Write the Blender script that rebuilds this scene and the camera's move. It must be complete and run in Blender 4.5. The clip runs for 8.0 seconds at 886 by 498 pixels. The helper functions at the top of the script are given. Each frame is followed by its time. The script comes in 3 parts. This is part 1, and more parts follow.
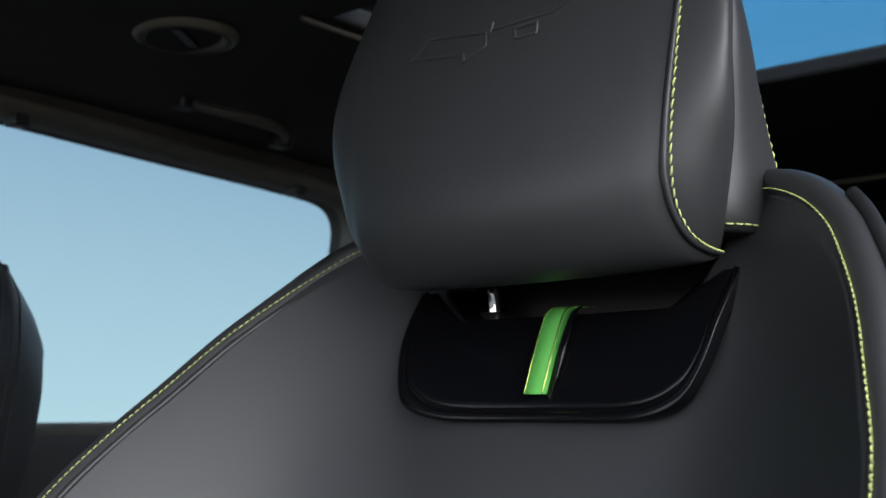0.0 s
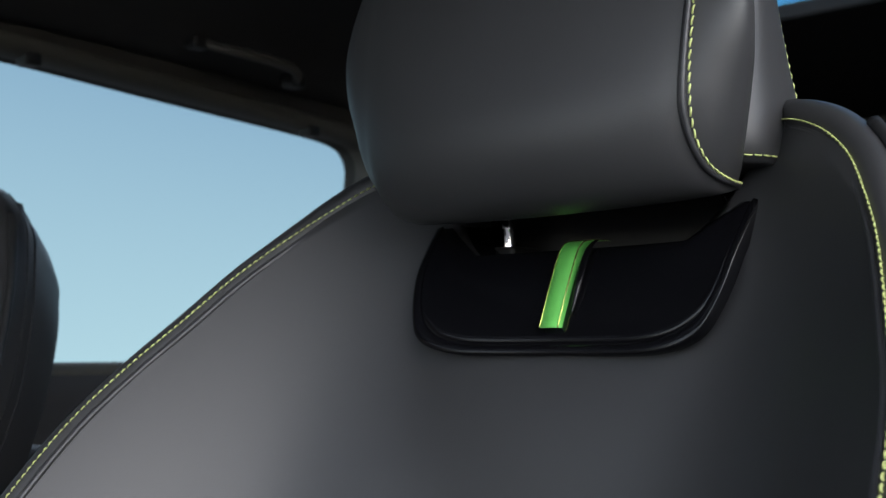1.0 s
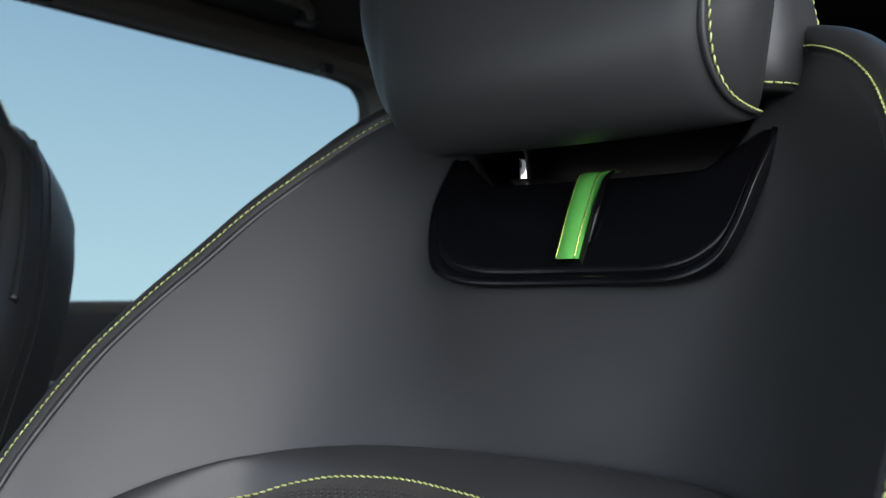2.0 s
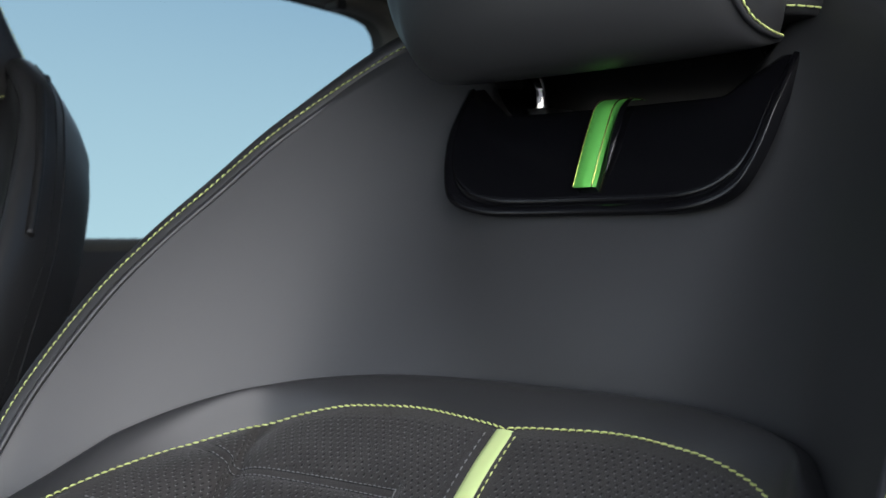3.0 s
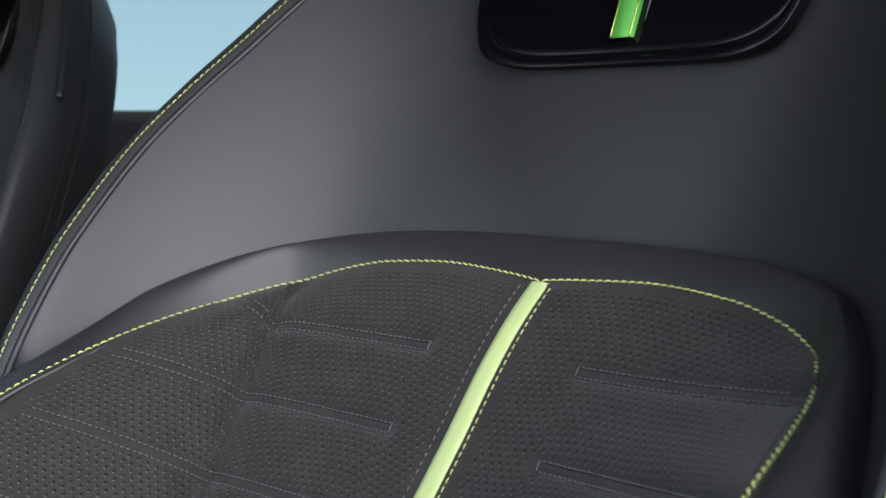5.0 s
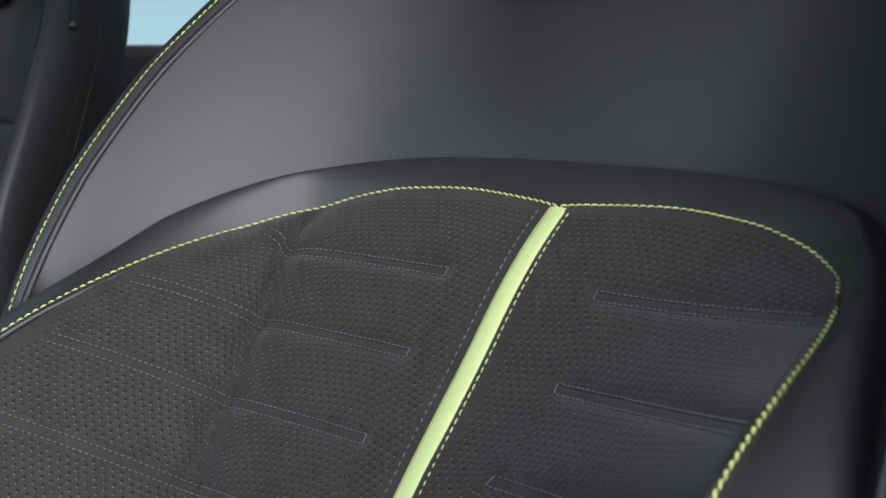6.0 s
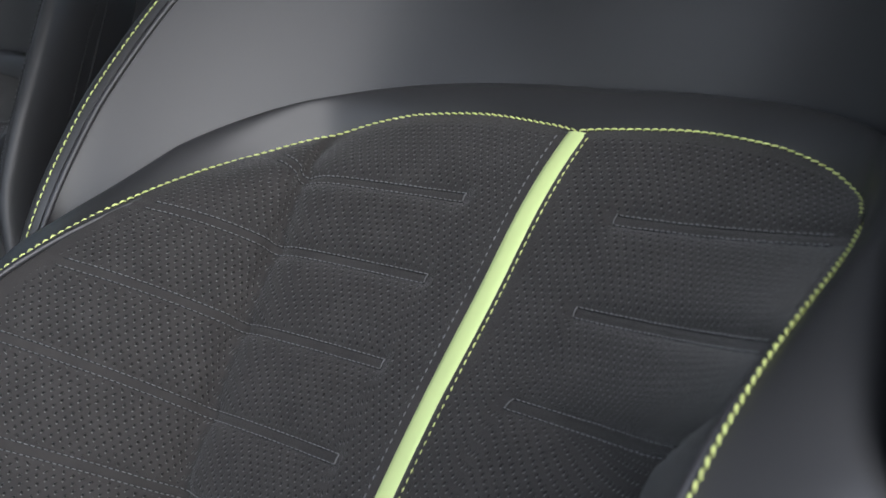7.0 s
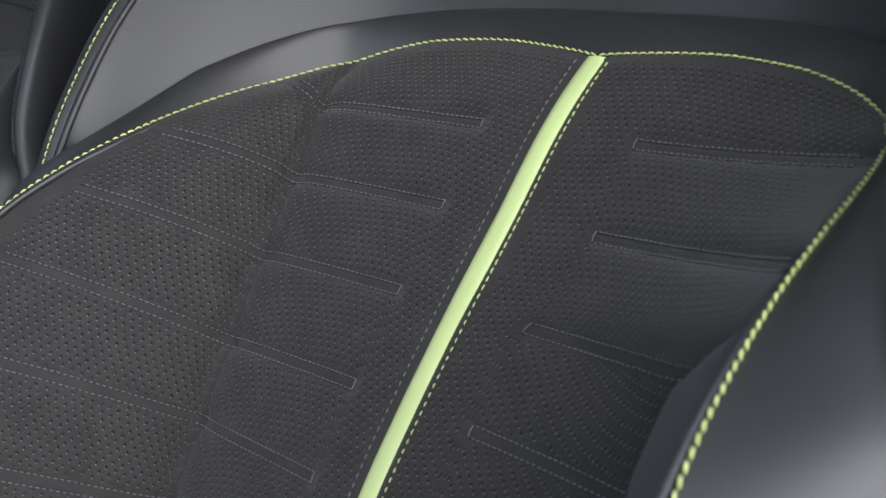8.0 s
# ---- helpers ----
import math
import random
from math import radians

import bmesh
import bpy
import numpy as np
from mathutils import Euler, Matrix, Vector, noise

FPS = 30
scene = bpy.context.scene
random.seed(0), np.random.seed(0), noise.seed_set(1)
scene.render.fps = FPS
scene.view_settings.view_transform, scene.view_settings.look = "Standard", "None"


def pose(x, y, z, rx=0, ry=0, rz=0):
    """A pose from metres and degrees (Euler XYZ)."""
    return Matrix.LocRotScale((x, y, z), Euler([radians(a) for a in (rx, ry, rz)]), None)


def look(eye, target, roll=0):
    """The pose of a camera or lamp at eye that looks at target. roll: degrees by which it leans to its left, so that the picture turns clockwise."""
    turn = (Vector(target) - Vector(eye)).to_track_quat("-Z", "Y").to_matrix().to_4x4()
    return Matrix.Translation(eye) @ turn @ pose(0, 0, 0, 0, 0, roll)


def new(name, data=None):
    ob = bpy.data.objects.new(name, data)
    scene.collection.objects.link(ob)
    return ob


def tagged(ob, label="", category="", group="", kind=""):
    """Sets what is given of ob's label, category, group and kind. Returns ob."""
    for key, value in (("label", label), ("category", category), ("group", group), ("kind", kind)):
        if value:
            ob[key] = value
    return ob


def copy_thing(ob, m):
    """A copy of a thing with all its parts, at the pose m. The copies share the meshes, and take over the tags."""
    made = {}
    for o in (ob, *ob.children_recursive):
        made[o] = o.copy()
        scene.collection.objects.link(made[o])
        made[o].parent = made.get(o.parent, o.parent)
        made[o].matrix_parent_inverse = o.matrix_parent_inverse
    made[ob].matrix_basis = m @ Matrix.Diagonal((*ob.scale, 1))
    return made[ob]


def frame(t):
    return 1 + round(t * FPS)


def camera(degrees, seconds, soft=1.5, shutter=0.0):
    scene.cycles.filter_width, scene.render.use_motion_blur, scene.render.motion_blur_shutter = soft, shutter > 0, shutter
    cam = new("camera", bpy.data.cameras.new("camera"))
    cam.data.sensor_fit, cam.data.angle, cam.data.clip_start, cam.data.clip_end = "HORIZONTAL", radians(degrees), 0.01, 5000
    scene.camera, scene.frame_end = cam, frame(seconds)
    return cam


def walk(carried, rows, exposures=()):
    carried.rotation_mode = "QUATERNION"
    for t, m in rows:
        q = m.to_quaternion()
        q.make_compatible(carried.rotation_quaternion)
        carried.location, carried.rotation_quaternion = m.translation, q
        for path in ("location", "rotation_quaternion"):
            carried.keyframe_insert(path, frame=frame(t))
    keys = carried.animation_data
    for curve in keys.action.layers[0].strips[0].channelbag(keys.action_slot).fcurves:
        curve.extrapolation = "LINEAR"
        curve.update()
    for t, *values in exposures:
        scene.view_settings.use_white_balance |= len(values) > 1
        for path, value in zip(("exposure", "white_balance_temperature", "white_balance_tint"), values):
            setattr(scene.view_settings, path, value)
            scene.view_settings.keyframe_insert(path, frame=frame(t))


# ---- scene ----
cam = camera(41.0, 8.0)
cam.data.dof.use_dof, cam.data.dof.focus_distance, cam.data.dof.aperture_fstop = True, 0.66, 14.0
# seconds, x, y, z, turn, tilt, roll
PATH = [
    (0.0, 0.4198, -0.4534, 1.1090, 40.973, 7.600, -0.000),
    (0.5, 0.4178, -0.4513, 1.1060, 41.319, 6.279, -0.007),
    (1.0, 0.4158, -0.4495, 1.1028, 41.663, 4.935, 0.002),
    (1.5, 0.4139, -0.4480, 1.0994, 42.005, 3.571, 0.027),
    (2.0, 0.4120, -0.4467, 1.0959, 42.346, 2.190, 0.064),
    (2.5, 0.4102, -0.4457, 1.0922, 42.687, 0.795, 0.111),
    (3.0, 0.4084, -0.4448, 1.0884, 43.028, -0.611, 0.167),
    (3.5, 0.4067, -0.4441, 1.0845, 43.369, -2.026, 0.229),
    (4.0, 0.4050, -0.4436, 1.0804, 43.713, -3.447, 0.294),
    (4.5, 0.4034, -0.4433, 1.0762, 44.058, -4.871, 0.361),
    (5.0, 0.4018, -0.4431, 1.0720, 44.405, -6.296, 0.428),
    (5.5, 0.4003, -0.4430, 1.0676, 44.754, -7.720, 0.492),
    (6.0, 0.3989, -0.4430, 1.0632, 45.105, -9.138, 0.551),
    (6.5, 0.3975, -0.4431, 1.0587, 45.459, -10.549, 0.603),
    (7.0, 0.3961, -0.4433, 1.0542, 45.814, -11.951, 0.645),
    (7.5, 0.3949, -0.4436, 1.0497, 46.170, -13.341, 0.675),
    (8.0, 0.3937, -0.4439, 1.0451, 46.528, -14.716, 0.690),
]
walk(cam, [(t, pose(x, y, z, 90 + tilt, 0, turn) @ pose(0, 0, 0, 0, 0, -roll)) for t, x, y, z, turn, tilt, roll in PATH])

# ---- light ----
world = bpy.data.worlds.new("sky")
scene.world = world
world.use_nodes = True
wn = world.node_tree.nodes
sky = wn.new("ShaderNodeTexSky")
sky.sky_type, sky.sun_disc = "NISHITA", False
SUN_ELEV, SUN_AZ = 36.0, 108.0          # degrees; azimuth clockwise from +y
sky.sun_elevation, sky.sun_rotation = radians(SUN_ELEV), radians(SUN_AZ)
sky.air_density, sky.dust_density, sky.ozone_density = 1.0, 0.35, 3.0
wn["Background"].inputs["Strength"].default_value = 0.36
hue = wn.new("ShaderNodeHueSaturation")
hue.inputs["Saturation"].default_value = 0.44
world.node_tree.links.new(sky.outputs[0], hue.inputs["Color"])
world.node_tree.links.new(hue.outputs[0], wn["Background"].inputs["Color"])

sun = new("sun", bpy.data.lights.new("sun", "SUN"))
sun.data.energy, sun.data.angle, sun.data.color = 1.75, radians(44), (1.0, 0.95, 0.93)
e, a = radians(SUN_ELEV), radians(SUN_AZ)
sun.matrix_world = look(Vector((math.sin(a) * math.cos(e), math.cos(a) * math.cos(e), math.sin(e))) * 6, (0, 0, 1))
scene.view_settings.exposure = 0.42


# ---- materials ----
def principled(name, colour, rough, metal=0.0):
    m = bpy.data.materials.new(name)
    m.use_nodes = True
    b = m.node_tree.nodes["Principled BSDF"]
    b.inputs["Base Color"].default_value = (*colour, 1)
    b.inputs["Roughness"].default_value, b.inputs["Metallic"].default_value = rough, metal
    return m, b, m.node_tree


def grain(nt, b, colour, spread, scale, fine, bump, rough, rough_spread, dist=0.0006, space="Object"):
    """Colour and roughness drift at a large scale, relief at a fine one."""
    n, link = nt.nodes, nt.links.new
    co = n.new("ShaderNodeTexCoord")
    big = n.new("ShaderNodeTexNoise")
    big.inputs["Scale"].default_value, big.inputs["Detail"].default_value = scale, 5
    link(co.outputs[space], big.inputs["Vector"])
    ramp = n.new("ShaderNodeMix")
    ramp.data_type = "RGBA"
    ramp.inputs[6].default_value = (*[c * (1 - spread) for c in colour], 1)
    ramp.inputs[7].default_value = (*[min(1, c * (1 + spread)) for c in colour], 1)
    link(big.outputs["Fac"], ramp.inputs[0])
    link(ramp.outputs[2], b.inputs["Base Color"])
    mr = n.new("ShaderNodeMapRange")
    mr.inputs["To Min"].default_value, mr.inputs["To Max"].default_value = rough - rough_spread, rough + rough_spread
    link(big.outputs["Fac"], mr.inputs["Value"])
    link(mr.outputs[0], b.inputs["Roughness"])
    small = n.new("ShaderNodeTexVoronoi")
    small.inputs["Scale"].default_value = fine
    link(co.outputs[space], small.inputs["Vector"])
    bp = n.new("ShaderNodeBump")
    bp.inputs["Strength"].default_value, bp.inputs["Distance"].default_value = bump, dist
    link(small.outputs["Distance"], bp.inputs["Height"])
    link(bp.outputs[0], b.inputs["Normal"])
    return ramp, bp


def leather(name, colour, rough):
    m, b, nt = principled(name, colour, rough)
    grain(nt, b, colour, 0.12, 9, 1500, 0.12, rough, 0.03, 0.0003)
    return m


def suede():
    """Perforated microfibre: holes on a slanted lattice in the surface's own metres."""
    m, b, nt = principled("perforated_suede", (0.03, 0.03, 0.032), 0.85)
    colour = (0.0255, 0.0232, 0.0222)
    ramp, bp = grain(nt, b, colour, 0.62, 60, 2600, 0.4, 0.86, 0.05, 0.0005)
    b.inputs["Sheen Weight"].default_value, b.inputs["Sheen Roughness"].default_value = 0.12, 0.45
    n, link = nt.nodes, nt.links.new
    uv = n.new("ShaderNodeUVMap")
    sep = n.new("ShaderNodeSeparateXYZ")
    link(uv.outputs[0], sep.inputs[0])

    def calc(op, *ins):
        k = n.new("ShaderNodeMath")
        k.operation = op
        for i, v in enumerate(ins):
            if isinstance(v, (int, float)):
                k.inputs[i].default_value = v
            else:
                link(v, k.inputs[i])
        return k.outputs[0]

    P = 0.0054
    v = calc("DIVIDE", sep.outputs[1], P * 0.68)
    row = calc("FLOOR", v)
    u = calc("ADD", calc("DIVIDE", sep.outputs[0], P), calc("MULTIPLY", row, 0.5))
    du = calc("MULTIPLY", calc("SUBTRACT", calc("FRACT", u), 0.5), P)
    dv = calc("MULTIPLY", calc("SUBTRACT", calc("FRACT", v), 0.5), P * 0.68)
    d = calc("SQRT", calc("ADD", calc("MULTIPLY", du, du), calc("MULTIPLY", dv, dv)))
    hole = n.new("ShaderNodeMapRange")
    hole.interpolation_type = "SMOOTHSTEP"
    hole.inputs["From Min"].default_value, hole.inputs["From Max"].default_value = 0.00066, 0.00106
    link(d, hole.inputs["Value"])
    at = n.new("ShaderNodeAttribute")
    at.attribute_name = "perforated"
    solid = calc("MAXIMUM", hole.outputs[0], calc("SUBTRACT", 1.0, at.outputs["Fac"]))
    # pale dot beside each hole: light caught on its rim, painted into the colour
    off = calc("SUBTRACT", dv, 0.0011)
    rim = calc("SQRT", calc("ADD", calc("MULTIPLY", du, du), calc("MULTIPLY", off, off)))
    hole_glint = n.new("ShaderNodeMapRange")
    hole_glint.inputs["From Min"].default_value, hole_glint.inputs["From Max"].default_value = 0.0003, 0.0007
    hole_glint.inputs["To Min"].default_value, hole_glint.inputs["To Max"].default_value = 1.0, 0.0
    link(rim, hole_glint.inputs["Value"])
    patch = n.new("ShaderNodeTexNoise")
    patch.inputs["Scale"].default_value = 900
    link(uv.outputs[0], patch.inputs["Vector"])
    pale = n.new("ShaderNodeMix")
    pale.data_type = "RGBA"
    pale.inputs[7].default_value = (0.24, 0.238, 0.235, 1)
    link(calc("MULTIPLY", calc("MULTIPLY", hole_glint.outputs[0], at.outputs["Fac"]), patch.outputs["Fac"]), pale.inputs[0])
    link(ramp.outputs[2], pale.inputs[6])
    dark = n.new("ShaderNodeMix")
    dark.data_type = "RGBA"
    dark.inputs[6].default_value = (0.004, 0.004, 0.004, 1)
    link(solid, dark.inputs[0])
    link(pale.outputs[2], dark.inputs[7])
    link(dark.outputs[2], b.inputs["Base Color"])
    b2 = n.new("ShaderNodeBump")
    b2.inputs["Strength"].default_value, b2.inputs["Distance"].default_value = 1.0, 0.0009
    link(solid, b2.inputs["Height"])
    link(bp.outputs[0], b2.inputs["Normal"])
    link(b2.outputs[0], b.inputs["Normal"])
    return m


def fabric(name, colour, rough=0.92):
    m, b, nt = principled(name, colour, rough)
    grain(nt, b, colour, 0.22, 14, 900, 0.4, rough, 0.04, 0.0006)
    return m


def plastic(name, colour, rough):
    m, b, nt = principled(name, colour, rough)
    grain(nt, b, colour, 0.1, 20, 1800, 0.08, rough, min(0.04, rough * 0.4), 0.0003)
    return m


LEATHER = leather("black_leather", (0.032, 0.032, 0.0335), 0.44)
WELT = leather("black_leather_welt", (0.033, 0.033, 0.036), 0.38)
SUEDE = suede()
STRIPE = leather("lime_leather", (0.60, 0.72, 0.31), 0.5)
THREAD = fabric("lime_thread", (0.56, 0.62, 0.22), 0.6)
GREY_THREAD = fabric("grey_thread", (0.15, 0.15, 0.153), 0.6)
BLACK_THREAD_AND_SHADE = fabric("black_thread_and_shade", (0.012, 0.012, 0.013), 0.6)
GLOSS = plastic("gloss_black", (0.004, 0.004, 0.005), 0.12)
GLOSS.node_tree.nodes["Principled BSDF"].inputs["Specular IOR Level"].default_value = 0.3
BADGE = plastic("green_badge", (0.13, 0.50, 0.09), 0.55)
BADGE_EDGE = principled("badge_edge", (0.62, 0.72, 0.20), 0.2, 0.8)[0]
CHROME = principled("chrome", (0.8, 0.8, 0.82), 0.08, 1.0)[0]
PLASTIC = plastic("black_plastic", (0.016, 0.016, 0.017), 0.5)
HEADLINER = fabric("black_headliner", (0.036, 0.033, 0.030))
RUBBER = plastic("grey_seal", (0.075, 0.072, 0.062), 0.6)
HANDLE = plastic("dark_handle_plastic", (0.075, 0.070, 0.062), 0.5)
DOOR_TRIM = leather("door_trim", (0.035, 0.034, 0.035), 0.6)
CARPET = fabric("carpet", (0.02, 0.02, 0.02))
RING = plastic("vent_ring", (0.20, 0.185, 0.14), 0.45)


def glass(name, colour):
    m = bpy.data.materials.new(name)
    m.use_nodes = True
    n, link = m.node_tree.nodes, m.node_tree.links.new
    n.remove(n["Principled BSDF"])
    tr, gl, mx, fr, pw = (n.new(k) for k in ("ShaderNodeBsdfTransparent", "ShaderNodeBsdfGlossy", "ShaderNodeMixShader", "ShaderNodeLayerWeight", "ShaderNodeMath"))
    tr.inputs[0].default_value = (*colour, 1)
    gl.inputs["Roughness"].default_value = 0.01
    pw.operation = "POWER"
    pw.inputs[1].default_value = 5.0
    link(fr.outputs["Facing"], pw.inputs[0])
    link(pw.outputs[0], mx.inputs[0]), link(tr.outputs[0], mx.inputs[1]), link(gl.outputs[0], mx.inputs[2])
    link(mx.outputs[0], n["Material Output"].inputs[0])
    return m


GLASS = glass("window_glass", (0.86, 0.93, 0.93))
ROOF_GLASS = glass("tinted_roof_glass", (0.24, 0.46, 0.58))


# ---- building blocks ----
def curve(points, n, closed=False):
    """n points evenly along a smooth curve through the points."""
    p = np.array(points, float)
    if closed:
        p = np.vstack([p, p[:1]])
    a = np.vstack([p[-2] if closed else 2 * p[0] - p[1], p, p[1] if closed else 2 * p[-1] - p[-2]])
    out = []
    for i in range(len(p) - 1):
        p0, p1, p2, p3 = a[i:i + 4]
        for s in np.linspace(0, 1, 24, endpoint=False):
            out.append(0.5 * (2 * p1 + (p2 - p0) * s + (2 * p0 - 5 * p1 + 4 * p2 - p3) * s * s + (3 * p1 - p0 - 3 * p2 + p3) * s ** 3))
    out = np.array(out + [p[-1]])
    d = np.r_[0, np.cumsum(np.linalg.norm(np.diff(out, axis=0), axis=1))]
    s = np.linspace(0, d[-1], n)
    return np.stack([np.interp(s, d, out[:, k]) for k in range(p.shape[1])], 1)


def track(rs, points, r):
    """Smooth interpolation of points given at the parameters rs."""
    p = np.array(points, float)
    rs = np.array(rs, float)
    m = np.gradient(p, rs, axis=0)
    i = int(np.clip(np.searchsorted(rs, r) - 1, 0, len(rs) - 2))
    h = rs[i + 1] - rs[i]
    t = (r - rs[i]) / h
    if t < 0:
        return p[0] + m[0] * (r - rs[0])
    if t > 1:
        return p[-1] + m[-1] * (r - rs[-1])
    return (2 * t ** 3 - 3 * t ** 2 + 1) * p[i] + (t ** 3 - 2 * t ** 2 + t) * h * m[i] + (3 * t ** 2 - 2 * t ** 3) * p[i + 1] + (t ** 3 - t ** 2) * h * m[i + 1]


MIRROR = np.array([-1.0, 1.0, 1.0])


def mirrored(c):
    """A left half curve, centre first, turned into the whole curve from left to right."""
    c = np.array(c, float)
    return np.vstack([c[::-1], (c * MIRROR)[1 if abs(c[0][0]) < 1e-6 else 0:]])


def grid(rows, uv=None, flip=False, close=False, mask=None):
    """A bmesh sheet from rows of points."""
    bm = bmesh.new()
    lay = bm.verts.layers.float.new("perforated") if mask is not None else None
    vs = [[bm.verts.new(p) for p in row] for row in rows]
    if lay:
        for row, values in zip(vs, mask):
            for v, m in zip(row, values):
                v[lay] = m
    layer = bm.loops.layers.uv.new("UVMap") if uv is not None else None
    cols = len(rows[0])
    for i in range(len(rows) - 1):
        for j in range(cols if close else cols - 1):
            k = (j + 1) % cols
            ids = [(i, j), (i, k), (i + 1, k), (i + 1, j)]
            if flip:
                ids.reverse()
            if len({vs[a][b] for a, b in ids}) < 4:
                continue
            f = bm.faces.new([vs[a][b] for a, b in ids])
            f.smooth = True
            if layer:
                for loop, (a, b) in zip(f.loops, ids):
                    loop[layer].uv = uv[a][b]
    return bm


def box(bm, lo, hi, m=None, bevel=0.0):
    lo, hi = Vector(lo), Vector(hi)
    made = bmesh.ops.create_cube(bm, size=1, matrix=(m or Matrix()) @ Matrix.LocRotScale((lo + hi) / 2, None, hi - lo))
    if bevel:
        edges = list({ed for v in made["verts"] for ed in v.link_edges})
        for f in bmesh.ops.bevel(bm, geom=edges, offset=bevel, segments=3, affect="EDGES", profile=0.5)["faces"]:
            f.smooth = True
    return bm


def tube(bm, path, radius, sides=8, caps=True):
    """A round tube along the path."""
    p = [Vector(q) for q in path]
    rings = []
    side = None
    for i, q in enumerate(p):
        d = (p[min(i + 1, len(p) - 1)] - p[max(i - 1, 0)]).normalized()
        if side is None:
            side = d.orthogonal().normalized()
        side = (side - d * side.dot(d)).normalized()
        up = d.cross(side)
        r = radius[i] if isinstance(radius, (list, tuple, np.ndarray)) else radius
        rings.append([bm.verts.new(q + (side * math.cos(k * math.tau / sides) + up * math.sin(k * math.tau / sides)) * r) for k in range(sides)])
    for a, b in zip(rings, rings[1:]):
        for k in range(sides):
            bm.faces.new((a[k], a[(k + 1) % sides], b[(k + 1) % sides], b[k])).smooth = True
    if caps:
        bm.faces.new(rings[0][::-1]), bm.faces.new(rings[-1])
    return bm


def part(name, bm, material, parent=None, label="", thick=0.0, kind=""):
    """One mesh object under a thing or a part."""
    bmesh.ops.recalc_face_normals(bm, faces=bm.faces)
    me = bpy.data.meshes.new(name)
    bm.to_mesh(me), bm.free()
    me.materials.append(material)
    ob = new(name, me)
    ob.parent = parent
    if thick:
        s = ob.modifiers.new("thickness", "SOLIDIFY")
        s.thickness, s.offset = thick, -1
    return tagged(ob, label=label, kind=kind)


def stitches(points, normals, length, gap, radius, lift, slant=0.0):
    """Short thread stitches along a seam: each dives into the cover at both ends."""
    bm = bmesh.new()
    p = np.array(points)
    nn = np.array(normals)
    d = np.r_[0, np.cumsum(np.linalg.norm(np.diff(p, axis=0), axis=1))]
    at = lambda s, arr: np.array([np.interp(s, d, arr[:, k]) for k in range(3)])
    s = gap
    while s + length < d[-1]:
        mid = at(s + length / 2, nn)
        mid /= np.linalg.norm(mid) + 1e-9
        dirv = at(s + length, p) - at(s, p)
        across = np.cross(dirv / (np.linalg.norm(dirv) + 1e-9), mid)
        path = []
        for f, h in ((0.0, -0.6), (0.12, 0.35), (0.5, 1.0), (0.88, 0.35), (1.0, -0.6)):
            path.append(at(s + length * f, p) + mid * (lift * h) + across * slant * (f - 0.5) * length)
        tube(bm, path, [radius * 0.6, radius * 0.95, radius * 1.1, radius * 0.95, radius * 0.6], 6)
        s += length + gap
    return bm


def sheet_normals(rows):
    r = np.array(rows)
    a, b = np.gradient(r, axis=0), np.gradient(r, axis=1)
    n = np.cross(b, a)
    return n / (np.linalg.norm(n, axis=2, keepdims=True) + 1e-12)


def toward_front(n):
    """Normals turned to the seat's front."""
    n = np.array(n)
    return n * np.where((n @ np.array([0, -1, 0.35])) < 0, -1, 1)[..., None]


# ---- the seat ----
# left half curves in metres, from the middle outwards
OUTER_SEAM = [(-0.112, 0.172, 1.232), (-0.137, 0.150, 1.227), (-0.162, 0.130, 1.216), (-0.182, 0.112, 1.200), (-0.198, 0.089, 1.181), (-0.217, 0.057, 1.153),
              (-0.233, 0.023, 1.120), (-0.247, -0.010, 1.089), (-0.256, -0.045, 1.055), (-0.261, -0.083, 1.011), (-0.262, -0.106, 0.980), (-0.263, -0.132, 0.935)]
CREASE = [(0, 0.074, 1.003), (-0.040, 0.074, 1.003), (-0.077, 0.072, 1.002), (-0.112, 0.064, 1.001), (-0.151, 0.048, 0.998), (-0.173, 0.032, 0.995), (-0.187, 0.0086, 0.9914),
          (-0.205, -0.0184, 0.9824), (-0.219, -0.049, 0.970), (-0.230, -0.082, 0.954), (-0.244, -0.120, 0.938), (-0.263, -0.138, 0.925)]
INSERT_SEAM = [(0, 0.042, 0.985), (-0.023, 0.044, 0.987), (-0.070, 0.047, 0.989), (-0.113, 0.040, 0.987), (-0.133, 0.036, 0.984), (-0.153, 0.029, 0.979), (-0.169, 0.018, 0.973),
               (-0.179, 0.003, 0.970), (-0.190, -0.022, 0.964), (-0.199, -0.057, 0.957), (-0.205, -0.092, 0.948), (-0.210, -0.125, 0.937), (-0.216, -0.158, 0.923),
               (-0.222, -0.189, 0.905), (-0.230, -0.225, 0.875), (-0.238, -0.262, 0.835), (-0.245, -0.300, 0.780), (-0.250, -0.335, 0.720)]
BOLSTER_FOOT = [(-0.263, -0.138, 0.925), (-0.272, -0.142, 0.890), (-0.277, -0.150, 0.850), (-0.280, -0.162, 0.800), (-0.282, -0.18, 0.735), (-0.282, -0.20, 0.70)]


def flat_wing(r):
    """How far the near wing lies flush with the middle: fully at the top, folded up further down."""
    k = min(1.0, max(0.0, (r - 1.45) / 0.75))
    return 0.96 * (1 - k * k * (3 - 2 * k))


